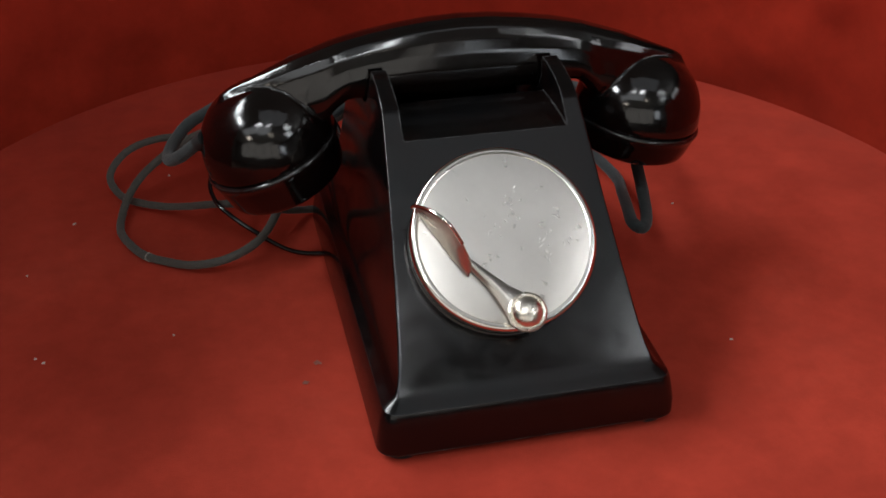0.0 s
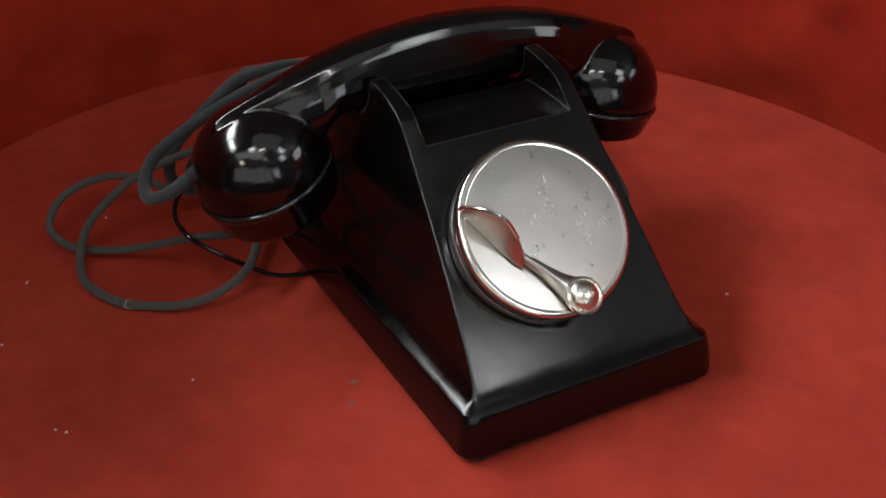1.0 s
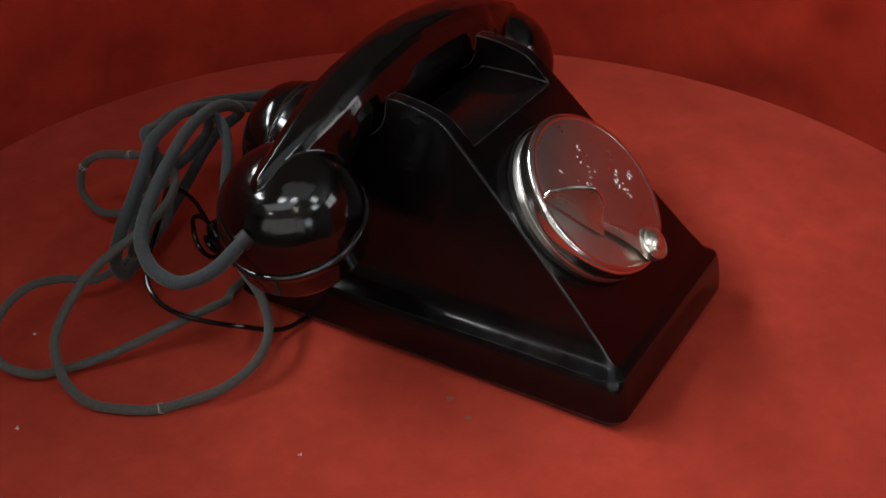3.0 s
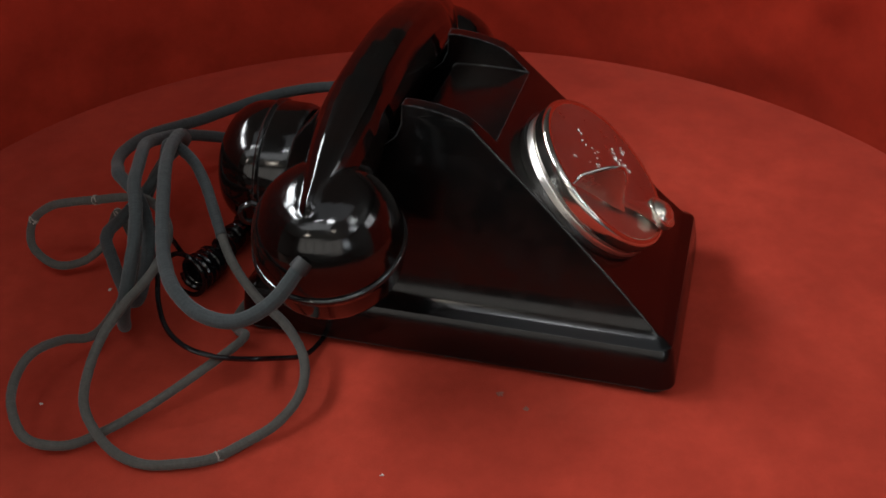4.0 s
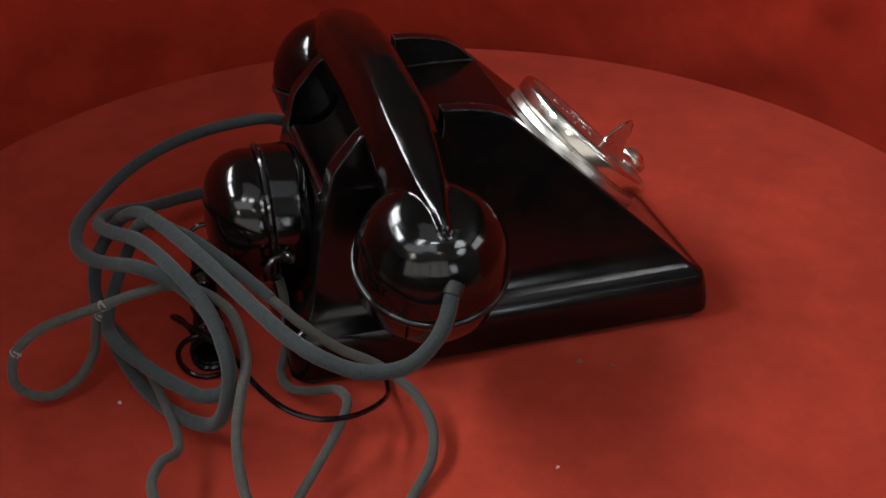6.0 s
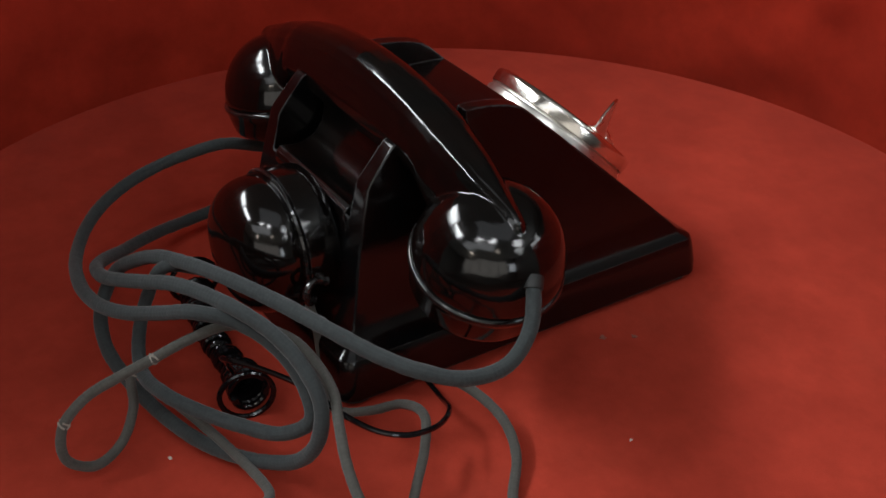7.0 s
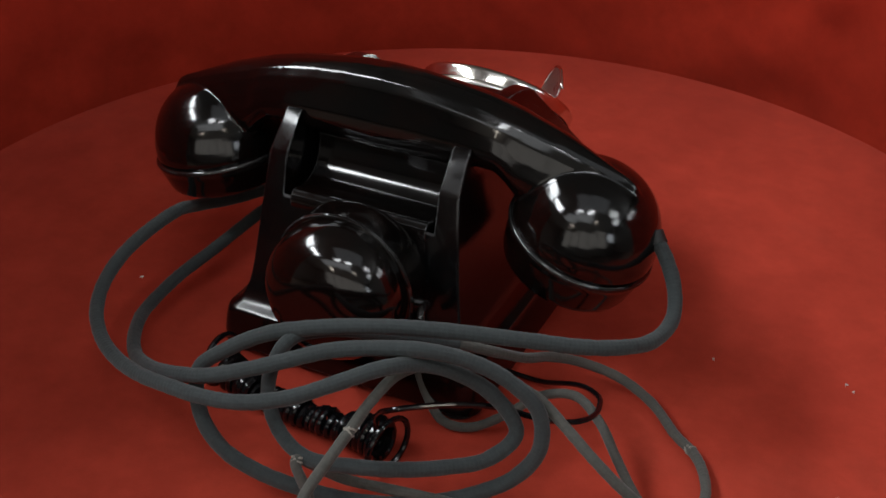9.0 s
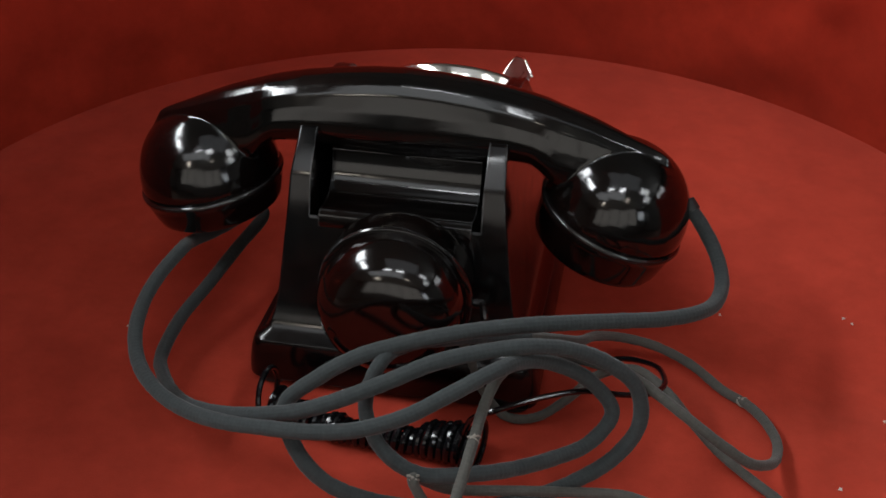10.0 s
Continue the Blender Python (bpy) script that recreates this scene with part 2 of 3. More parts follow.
def louvre_panel(place, length, width, watts):
    x, y, z = place
    thing = tagged(new("ceiling_panel"), "square ceiling light panel with white louvres", "ceiling light", kind="structure")
    thing.matrix_basis = pose(x, y, z)
    part("housing", box(-length / 2 - 0.02, length / 2 + 0.02, -width / 2 - 0.02, width / 2 + 0.02, 0.01, 0.10), WHITE, thing)
    part("hanger", lathe([(0, 0.10), (0.01, 0.10), (0.01, TOP_Z - z), (0, TOP_Z - z)], n=12), STEEL, thing)
    for k in range(6):
        u = -width / 2 + width * (k + 0.5) / 6
        part("louvre", box(-length / 2, length / 2, u - 0.012, u + 0.012, -0.05, -0.008), WHITE, thing)
    lamp = strip_lamp("panel_tube", place, (x, y, 0), length, width, watts, COOL)
    lamp.matrix_basis = pose(x, y, z)


for row in PANELS:
    louvre_panel(*row)


def ceiling_glow(place, length, width, watts):
    """An added broad glow above the camera that stands for the lit ceiling."""
    x, y, z = place
    thing = tagged(new("added_ceiling_glow"), "added broad glow in a white frame, standing for the lit ceiling", "ceiling light", kind="structure")
    thing.matrix_basis = pose(x, y, z)
    w, h = length / 2, width / 2
    for b in ((-w - 0.06, w + 0.06, h, h + 0.06), (-w - 0.06, w + 0.06, -h - 0.06, -h), (-w - 0.06, -w, -h, h), (w, w + 0.06, -h, h)):
        part("frame", box(*b, -0.02, 0.03), WHITE, thing)
    lamp = strip_lamp("ceiling_glow_lamp", place, (x, y, 0), length, width, watts, (0.88, 0.94, 1.0))
    lamp.matrix_basis = pose(x, y, z)


ceiling_glow(*CEILING_GLOW)


def blind_window(place, width, height, watts):
    """A window with a slatted blind: daylight enters through an area lamp in its opening."""
    x, y, z = place
    thing = tagged(new("window_1"), "white-framed window with a slatted blind", "window", kind="structure")
    thing.matrix_basis = pose(x, y, z)
    w, h = width / 2, height / 2
    for n, b in (("frame", (-w - 0.05, w + 0.05, -0.02, 0.05, h, h + 0.05)), ("sill", (-w - 0.05, w + 0.05, -0.02, 0.09, -h - 0.05, -h)),
                 ("frame", (-w - 0.05, -w, -0.02, 0.05, -h, h)), ("frame", (w, w + 0.05, -0.02, 0.05, -h, h))):
        part(n, box(*b), WHITE, thing)
    for k in range(7):
        u = -h + height * (k + 0.5) / 7
        part("slat", box(-w, w, 0.02, 0.045, u - 0.03, u + 0.03), WHITE, thing)
    strip_lamp("window_daylight", (x, y + 0.005, z), (x, y + 1, z), width, height, watts, (0.86, 0.93, 1.0))


blind_window(*WINDOW)


def back_glow(place, width, height, watts):
    """An added glow behind the camera for the handset's reflections, in five lights between mullions."""
    x, y, z = place
    thing = tagged(new("back_glow_panel"), "added glowing panel behind the camera, in white frames with five panes", "window", kind="structure")
    thing.matrix_basis = pose(x, y, z)
    w, h = width / 2, height / 2
    part("frame", box(-w - 0.06, w + 0.06, -0.02, 0.06, h, h + 0.06), WHITE, thing)
    part("sill", box(-w - 0.06, w + 0.06, -0.02, 0.12, -h - 0.06, -h), WHITE, thing)
    for k in range(6):
        u = -w + width * k / 5
        part("mullion", box(u - 0.03, u + 0.03, -0.02, 0.05, -h, h), WHITE, thing)
    strip_lamp("back_glow_lamp", (x, y + 0.005, z), (x, y + 1, z), width, height, watts, (1.0, 0.95, 0.88))


back_glow(*BACK_GLOW)


def east_window(place, width, height, watts):
    """A two-light window in the east wall."""
    x, y, z = place
    thing = tagged(new("window_3"), "white-framed window with two panes", "window", kind="structure")
    thing.matrix_basis = pose(x, y, z, 0, 0, 90)
    w, h = width / 2, height / 2
    part("frame", box(-w - 0.05, w + 0.05, -0.01, 0.05, h, h + 0.05), WHITE, thing)
    part("sill", box(-w - 0.05, w + 0.05, -0.01, 0.10, -h - 0.05, -h), WHITE, thing)
    for u in (-w - 0.025, 0, w + 0.025):
        part("mullion", box(u - 0.025, u + 0.025, -0.01, 0.04, -h, h), WHITE, thing)
    strip_lamp("east_daylight", (x - 0.005, y, z), (x - 1, y, z), width, height, watts, (0.95, 0.97, 1.0))


east_window(*EAST_WINDOW)


def table():
    thing = tagged(new("table"), "dark board table under the turntable", "table")
    thing.matrix_basis = pose(0, 0.05, FLOOR_Z)
    h = -0.075 - FLOOR_Z
    bm = box(-0.8, 0.8, -0.42, 0.75, h - 0.04, h)
    mod_bevel(part("tabletop", bm, BOARD, thing), 0.004)
    for sx in (-0.7, 0.7):
        for sy in (-0.35, 0.65):
            part("leg", box(sx - 0.03, sx + 0.03, sy - 0.03, sy + 0.03, 0, h - 0.04), BOARD, thing)


table()


# ---- backdrop: red cloth hung in a curve behind the turntable ----
def backdrop():
    bm = bmesh.new()
    cols, rows = 260, 60
    grid = []
    for thick in (0.0, 0.004):
        sheet = []
        for i in range(cols + 1):
            a = radians(-30 + 239 * i / cols)
            line = []
            # out of view, the top is raised on the left to shade the felt
            top = float(np.interp(math.degrees(a), [-30, 60, 120, 175, 209], [0.24, 0.26, 0.42, 0.44, 0.36]))
            for j in range(rows + 1):
                z = -0.075 + (0.075 + top) * j / rows
                w = noise.noise((a * 2.2, z * 3.0, 1.7)) * 0.010 + noise.noise((a * 7 + z * 12, z * 14 - a * 4, 4.0)) * 0.0060
                w += noise.noise((a * 17 - z * 40, z * 26, 9.0)) * 0.0024
                r = 0.405 + 0.05 * max(0, z) + w + thick
                line.append(bm.verts.new((r * math.cos(a), r * math.sin(a), z)))
            sheet.append(line)
        grid.append(sheet)
    for s, sheet in enumerate(grid):
        for i in range(cols):
            for j in range(rows):
                q = (sheet[i][j], sheet[i + 1][j], sheet[i + 1][j + 1], sheet[i][j + 1])
                bm.faces.new(q if s else q[::-1])
    a, b = grid
    for i in range(cols):
        bm.faces.new((a[i][0], a[i + 1][0], b[i + 1][0], b[i][0]))
        bm.faces.new((a[i][-1], b[i][-1], b[i + 1][-1], a[i + 1][-1]))
    for j in range(rows):
        bm.faces.new((a[0][j], b[0][j], b[0][j + 1], a[0][j + 1]))
        bm.faces.new((a[-1][j], a[-1][j + 1], b[-1][j + 1], b[-1][j]))
    tagged(new("backdrop", finish(bm, "backdrop", DRAPE, True, 0)), "curved red cloth backdrop, softly creased, its unseen top raised to shade the left", "backdrop", kind="structure")


backdrop()


# ---- the turntable ----
def turntable():
    thing = tagged(new("turntable"), "round turntable covered in worn red felt", "turntable")
    bm = lathe([(0, -0.030), (0.300, -0.030), (0.3053, -0.026), (0.3058, -0.004), (0.3045, -0.0012), (0.302, 0.0), (0.2, 0.0), (0.1, 0.0), (0, 0.0)], n=160)
    part("felt_top", bm, FELT, thing)
    part("pedestal", lathe([(0, -0.075), (0.16, -0.075), (0.16, -0.05), (0.05, -0.045), (0.05, -0.030), (0, -0.030)], n=64), BOARD, thing)
    return ride(thing, pose(0, 0, 0))


turntable()


# ---- the telephone ----
PHONE = Vector((0.0095, -0.015, 0.0))      # its base on the turntable


def to_phone(bm, origin=PHONE):
    bmesh.ops.translate(bm, verts=bm.verts, vec=-origin)
    return bm


# height, front, back, half width
STACK = [
    (0.0022, -0.1150, 0.0852, 0.0625), (0.0042, -0.1166, 0.0868, 0.0648), (0.0100, -0.1161, 0.0866, 0.0645), (0.0170, -0.1149, 0.0860, 0.0633),
    (0.0215, -0.1140, 0.0853, 0.0622), (0.0232, -0.1133, 0.0847, 0.0614), (0.0242, -0.1120, 0.0835, 0.0600),
    (0.0252, -0.1098, 0.0815, 0.0580), (0.0272, -0.1070, 0.0792, 0.0560), (0.0300, -0.1040, 0.0772, 0.0545),
    (0.0340, -0.0999, 0.0755, 0.0532), (0.0390, -0.0947, 0.0742, 0.0523), (0.0450, -0.0885, 0.0728, 0.0514),
    (0.0600, -0.0725, 0.0700, 0.0494), (0.0800, -0.0510, 0.0655, 0.0471), (0.0940, -0.0358, 0.0620, 0.0458), (0.0968, -0.0328, 0.0602, 0.0455),
    (0.1050, -0.0239, 0.0532, 0.0447), (0.1095, -0.0190, 0.0494, 0.0443), (0.1104, -0.0178, 0.0478, 0.0442), (0.1112, -0.0165, 0.0435, 0.0441), (0.1124, -0.0147, 0.0425, 0.0440),
    (0.1140, -0.0100, 0.0415, 0.0438), (0.1158, -0.0020, 0.0405, 0.0436), (0.1168, 0.0060, 0.0400, 0.0435),
]


def telephone():
    thing = tagged(new("telephone"), "vintage black bakelite desk telephone with a nickel plate for a dial", "telephone")
    cx = PHONE.x
    rings = []
    for z, f, b, w in STACK:
        r = float(np.interp(z, [0.0042, 0.0235, 0.0290], [0.0085, 0.0062, 0.0011]))
        c = cx + 0.0010 * min(max((z - 0.04) / 0.06, 0), 1)
        rings.append(rect_ring(c - w, c + w, f, b, z, r, 9))
    body = new("body", finish(to_phone(loft(rings)), "body", BODY, True, 0))
    cc, wi = cx + 0.0010, 0.0366
    # the sunk deck in front, the pocket behind it
    prof = [(-0.13, 0.1012), (-0.13, 0.2), (0.10, 0.2), (0.10, 0.0790), (0.0660, 0.0790), (0.0630, 0.0600), (0.0110, 0.0600), (0.0095, 0.1002), (0.0084, 0.1016), (0.0060, 0.1020), (-0.0080, 0.1024), (-0.0200, 0.1021), (-0.0262, 0.1015), (-0.0290, 0.1012)]
    cut(body, to_phone(loft([[(x, y, z) for y, z in prof] for x in (cc - wi, cc + wi)])))
    notch = [(0.0115, 0.2), (0.0125, 0.108), (0.0150, 0.1020), (0.019, 0.0985), (0.025, 0.0970), (0.035, 0.0970), (0.040, 0.0985), (0.0428, 0.1020), (0.0440, 0.108), (0.0446, 0.2)]
    cut(body, to_phone(loft([[(x, y, z) for y, z in notch] for x in (cx - 0.08, cx + 0.08)])))
    for poly in body.data.polygons:
        poly.use_smooth = True
    body.parent = thing
    mod_bevel(body, 0.0012, 3, 22)
    # hollow plate between the ears, curving from under the handset down to a rolled rear ledge
    curve = [(0.0405, 0.0975), (0.0412, 0.0925), (0.0424, 0.0885), (0.0444, 0.0850), (0.0474, 0.0822), (0.0514, 0.0803), (0.0556, 0.0796), (0.0592, 0.0798), (0.0618, 0.0806), (0.0642, 0.0806), (0.0662, 0.0792), (0.0670, 0.0768), (0.0670, 0.0735), (0.0610, 0.0690), (0.0380, 0.0690), (0.0380, 0.0975)]
    plate = part("cradle_plate", to_phone(loft([[(x, y, z) for y, z in curve] for x in (cc - 0.0330, cc + 0.0330)])), GLOSS, thing, "hollow glossy black plate under the handset")
    mod_bevel(plate, 0.0006, 2, 40)
    for sx in (-1, 1):
        for y in (-0.1058, 0.0765):
            bm = lathe([(0, 0), (0.0076, 0), (0.0086, 0.0008), (0.0088, 0.0046), (0, 0.0046)], Matrix.Translation((cx + sx * 0.0535, y, 0)), 24)
            part("foot", to_phone(bm), RUBBER, thing, "black rubber foot")
    # the plate where a dial would be, leaning back on the sloping front
    lean = Matrix.Translation((0.0072, -0.0631, 0.0660)) @ pose(0, 0, 0, 43.9, 0, -0.5)
    dial = part("dial_plate", to_phone(lathe([(0, -0.004), (0.0388, -0.004), (0.0392, 0.0044), (0.0388, 0.0052), (0.0380, 0.0055), (0.0380, 0.0063), (0.0386, 0.0067), (0.0392, 0.0112), (0.0388, 0.0126), (0.0374, 0.0136), (0.0360, 0.0138), (0.02, 0.01385), (0, 0.0139)], lean, 96)), NICKEL, thing, "dull nickel plate, scratched, with a rolled rim", 30)
    part("rim", to_phone(lathe([(0.0362, 0.0137), (0.0374, 0.0141), (0.0388, 0.0138), (0.0396, 0.0128), (0.0398, 0.0114), (0.0394, 0.0070), (0.0388, 0.0066), (0.0362, 0.0137)], lean, 96)), NICKEL_RIM, dial, "bright nickel rim", 40)
    part("collar", to_phone(lathe([(0, -0.004), (0.0412, -0.004), (0.0412, 0.0008), (0.0404, 0.0016), (0, 0.0016)], lean, 96)), BODY, thing)
    rng = random.Random(21)
    bm = bmesh.new()
    for sx, sy, spread, count in ((0.0162, -0.0056, 0.0042, 12), (0.0262, -0.0050, 0.0022, 5), (0.0030, 0.0120, 0.0030, 6), (-0.0035, 0.0055, 0.0034, 7), (0.0075, 0.0200, 0.0020, 2), (-0.0130, 0.0180, 0.0018, 2)):
        for k in range(count):
            c = Vector((sx + rng.gauss(0, 0.5) * spread, sy + rng.gauss(0, 0.9) * spread, 0.0139))
            a = rng.uniform(0.6, 2.4)
            v = Vector((math.cos(a), math.sin(a), 0)) * rng.uniform(0.0006, 0.0017)
            w = Vector((-v.y, v.x, 0)).normalized() * rng.uniform(0.0002, 0.00045)
            top = Vector((0, 0, 0.00045))
            f = [lean @ p for p in (c - v, c + w, c + v, c - w)]
            t = lean @ (c + top)
            vs = [bm.verts.new(p) for p in f] + [bm.verts.new(t)]
            for q in range(4):
                bm.faces.new((vs[q], vs[(q + 1) % 4], vs[4]))
    part("scratches", to_phone(bm), CHIPS, dial, "bright scratches and chips in the plating")
    # lever: arm, upright finger piece, domed screw
    hub = Vector((0.0032, -0.0330))
    tip = Vector((-0.0361, 0.0153))
    d = (tip - hub).normalized()
    s = Vector((-d.y, d.x))

    def on_plate(f, off, h):
        p = hub + (tip - hub) * f + s * off
        return lean @ Vector((p.x, p.y, h))

    rings = []
    for f, lo, hi in ((-0.06, -0.0040, 0.0040), (0.0, -0.0062, 0.0066), (0.10, -0.0058, 0.0064), (0.2, -0.0036, 0.0046), (0.32, -0.0024, 0.0032), (0.42, -0.0016, 0.0030), (0.50, -0.0008, 0.0024), (0.58, -0.0004, 0.0010)):
        mid = (lo + hi) / 2
        rings.append([on_plate(f, hi, 0.0156), on_plate(f, hi * 0.96, 0.0166), on_plate(f, (mid + hi) / 2, 0.0178), on_plate(f, mid, 0.0182), on_plate(f, (mid + lo) / 2, 0.0178), on_plate(f, lo * 0.96, 0.0166), on_plate(f, lo, 0.0156)])
    lever = part("lever", to_phone(loft(rings)), NICKEL, thing, "pressed nickel lever, worn bright")
    mod_bevel(lever, 0.0005, 2)
    # the finger piece: a leaf that rises from the arm's side to a rounded sail and runs out at the tip
    foot = [(0.44, 0.0050), (0.52, 0.0047), (0.62, 0.0038), (0.72, 0.0026), (0.82, 0.0014), (0.92, 0.0004), (0.99, 0.0)]
    head = [(0.46, 0.0018, 0.0168), (0.53, 0.0006, 0.0210), (0.61, 0.0, 0.0262), (0.70, -0.0003, 0.0305), (0.79, -0.0004, 0.0324), (0.90, -0.0002, 0.0292), (1.0, 0.0, 0.0215)]
    rings = []
    for (f, off), (g, top, h) in zip(foot, head):
        line = []
        for k in range(6):
            u = k / 5
            line.append((f + (g - f) * u, off + (top - off) * (u ** 1.5), 0.0149 + (h - 0.0149) * u))
        rings.append([on_plate(a, b + 0.0004, c) for a, b, c in line] + [on_plate(a, b - 0.0004, c) for a, b, c in reversed(line)])
    part("finger_piece", to_phone(loft(rings)), NICKEL, lever, "", 50)
    edge = [on_plate(*p) for p in head[2:]] + [on_plate(1.015, 0.0003, 0.0196), on_plate(1.02, 0.0010, 0.0186)]
    part("rolled_edge", to_phone(tube(smooth_path(edge, 6), 0.0008, 10)), NICKEL_RIM, lever, "rolled bright edge")
    part("domed_screw", to_phone(lathe([(0, 0.0150), (0.0078, 0.0150), (0.0083, 0.0174), (0.0082, 0.0186), (0.0074, 0.0191), (0.0066, 0.0188), (0.0060, 0.0198), (0.0046, 0.0212), (0.0024, 0.0220), (0, 0.0222)], lean @ Matrix.Translation((hub.x, hub.y, 0)), 40)), NICKEL_WORN, lever, "bright domed screw")
    part("screw_shank", to_phone(lathe([(0, 0.012), (0.004, 0.012), (0.004, 0.0152), (0, 0.0152)], lean @ Matrix.Translation((hub.x, hub.y, 0)), 20)), NICKEL, lever)
    return ride(thing, Matrix.Translation(PHONE))


telephone()


# ---- the handset ----
HAND = Vector((0.0125, 0.0315, 0.034))


def handset():
    thing = tagged(new("handset"), "glossy black bakelite handset lying across the cradle", "handset")

    def lerp(table, x):
        return float(np.interp(x, [r[0] for r in table], [r[1] for r in table]))

    top = [(0, 0.1318), (0.015, 0.1312), (0.03, 0.1296), (0.045, 0.1272), (0.06, 0.1238), (0.08, 0.1172), (0.095, 0.1108), (0.108, 0.1052), (0.1120, 0.1028), (0.1155, 0.0965), (0.1195, 0.0880), (0.1215, 0.0790)]
    low = [(0, 0.0966), (0.03, 0.0985), (0.045, 0.0998), (0.055, 0.0992), (0.060, 0.0955), (0.066, 0.0880), (0.08, 0.0850), (0.10, 0.0800), (0.1135, 0.0760), (0.1205, 0.0740)]
    wide = [(0, 0.0156), (0.04, 0.0158), (0.06, 0.0158), (0.075, 0.0144), (0.09, 0.0116), (0.102, 0.0080), (0.1135, 0.0042), (0.1215, 0.0014)]
    crest = [(0, 0.0058), (0.05, 0.0054), (0.075, 0.0044), (0.09, 0.0034), (0.102, 0.0020), (0.113, 0.0012), (0.1215, 0.0007)]
    rings = []
    for i in range(-60, 61):
        x = 0.1215 * math.sin(math.pi / 2 * i / 60) if abs(i) > 40 else 0.1215 * i / 60 * (math.sin(math.pi / 3) / (40 / 60))
        a = abs(x)
        zt, zb, w, c = lerp(top, a), lerp(low, a), lerp(wide, a), lerp(crest, a)
        h = zt - zb
        pts = [(c * 0.45, zt + 0.0002), (c, zt - 0.0004), (c + (w - c) * 0.30, zt - 0.06 * h), (c + (w - c) * 0.58, zt - 0.18 * h), (c + (w - c) * 0.82, zt - 0.36 * h), (w * 0.985, zt - 0.56 * h), (w, zb + 0.28 * h), (w * 0.92, zb + 0.13 * h), (w * 0.70, zb + 0.03 * h), (w * 0.35, zb)]
        ring = [(x, y, z) for y, z in pts] + [(x, -y, z) for y, z in reversed(pts)]
        rings.append([(HAND.x + p[0], HAND.y + p[1], p[2]) for p in ring])
    moulding = to_phone(loft(rings), HAND)
    for sx, cap, mid, lift, tilt, depth in ((-1, "mouthpiece", 0.0910, 0.0748, 21.0, 0.0205), (1, "receiver", 0.0909, 0.0735, 10.7, 0.0165)):
        m = Matrix.Translation((HAND.x + sx * mid, HAND.y - 0.0005, lift)) @ pose(0, 0, 0, 0, sx * tilt, 0)
        dome = [(0, -0.004), (0.0300, -0.004), (0.0306, -0.0004), (0.0314, 0.0003), (0.0318, 0.0012)]
        dome += [(0.0318 * math.cos(radians(a)) ** 0.85, 0.0008 + 0.0318 * math.sin(radians(a))) for a in range(6, 90, 6)] + [(0, 0.0326)]
        lathe(dome, Matrix.Translation(-HAND) @ m, 72, moulding)
        ring = [(0, -depth), (0.0200, -depth), (0.0268, 0.0005 - depth), (0.0286, 0.0018 - depth), (0.0296, 0.0042 - depth), (0.0314, -0.0060), (0.0319, -0.0036), (0.0326, -0.0028), (0.0329, -0.0018), (0.0326, -0.0008), (0.0318, -0.0003), (0.0300, -0.0001), (0, -0.0001)]
        c = part(cap, to_phone(lathe(ring, m, 72), HAND), GLOSS, thing, "screwed black cap", 50)
        holes = bmesh.new()
        for k in range(6):
            a = math.pi / 3 * k
            lathe([(0, -depth - 0.0006), (0.0018, -depth - 0.0006), (0.0018, 0.0004 - depth), (0, 0.0004 - depth)], m @ Matrix.Translation((0.008 * math.cos(a), 0.008 * math.sin(a), 0)), 12, holes)
        part("sound_holes", to_phone(holes, HAND), RUBBER, c)
    handle = part("handle", moulding, GLOSS, thing, sharp=0)
    melt = handle.modifiers.new("melt", "REMESH")
    melt.mode, melt.voxel_size, melt.use_smooth_shade = "VOXEL", 0.00065, True
    ease = handle.modifiers.new("ease", "SMOOTH")
    ease.factor, ease.iterations = 0.5, 5
    return ride(thing, Matrix.Translation(HAND))


handset()


# ---- the second listening piece, hung on the back ----
LISTEN = Vector((0.0060, 0.0700, 0.0565))


def listening_piece():
    thing = tagged(new("listening_piece"), "round black bakelite listening piece hung on the telephone's back", "earpiece")
    m = pose(0, 0, 0, -90, 0, 0)
    part("cap", lathe([(0, -0.002), (0.0285, -0.002), (0.0308, 0.000), (0.0318, 0.004), (0.0318, 0.0148), (0.0326, 0.0156), (0.0329, 0.0166), (0.0325, 0.0176), (0.0310, 0.0181), (0, 0.0181)], m, 72), GLOSS, thing, "black screwed cap")
    dome = [(0, 0.0172), (0.0300, 0.0172), (0.0309, 0.0190), (0.0310, 0.0225)]
    dome += [(0.0310 * math.cos(radians(a)) ** 0.62, 0.0225 + 0.0200 * math.sin(radians(a))) for a in range(8, 90, 7)] + [(0, 0.0425)]
    part("shell", lathe(dome, m, 72), GLOSS, thing)
    bm = tube(smooth_path([(-0.036, 0.010, -0.004), (-0.037, 0.016, -0.001), (-0.0385, 0.021, -0.004), (-0.038, 0.020, -0.010), (-0.035, 0.016, -0.012)], 8), 0.0016, 10)
    part("hook", bm, GLOSS, thing, "black hanging ring")
    bm = tube(smooth_path([(-0.026, 0.012, -0.004), (-0.031, 0.012, -0.003), (-0.036, 0.010, -0.004)], 6), 0.0020, 10)
    part("hook_arm", bm, GLOSS, thing)
    return ride(thing, Matrix.Translation(LISTEN))


listening_piece()


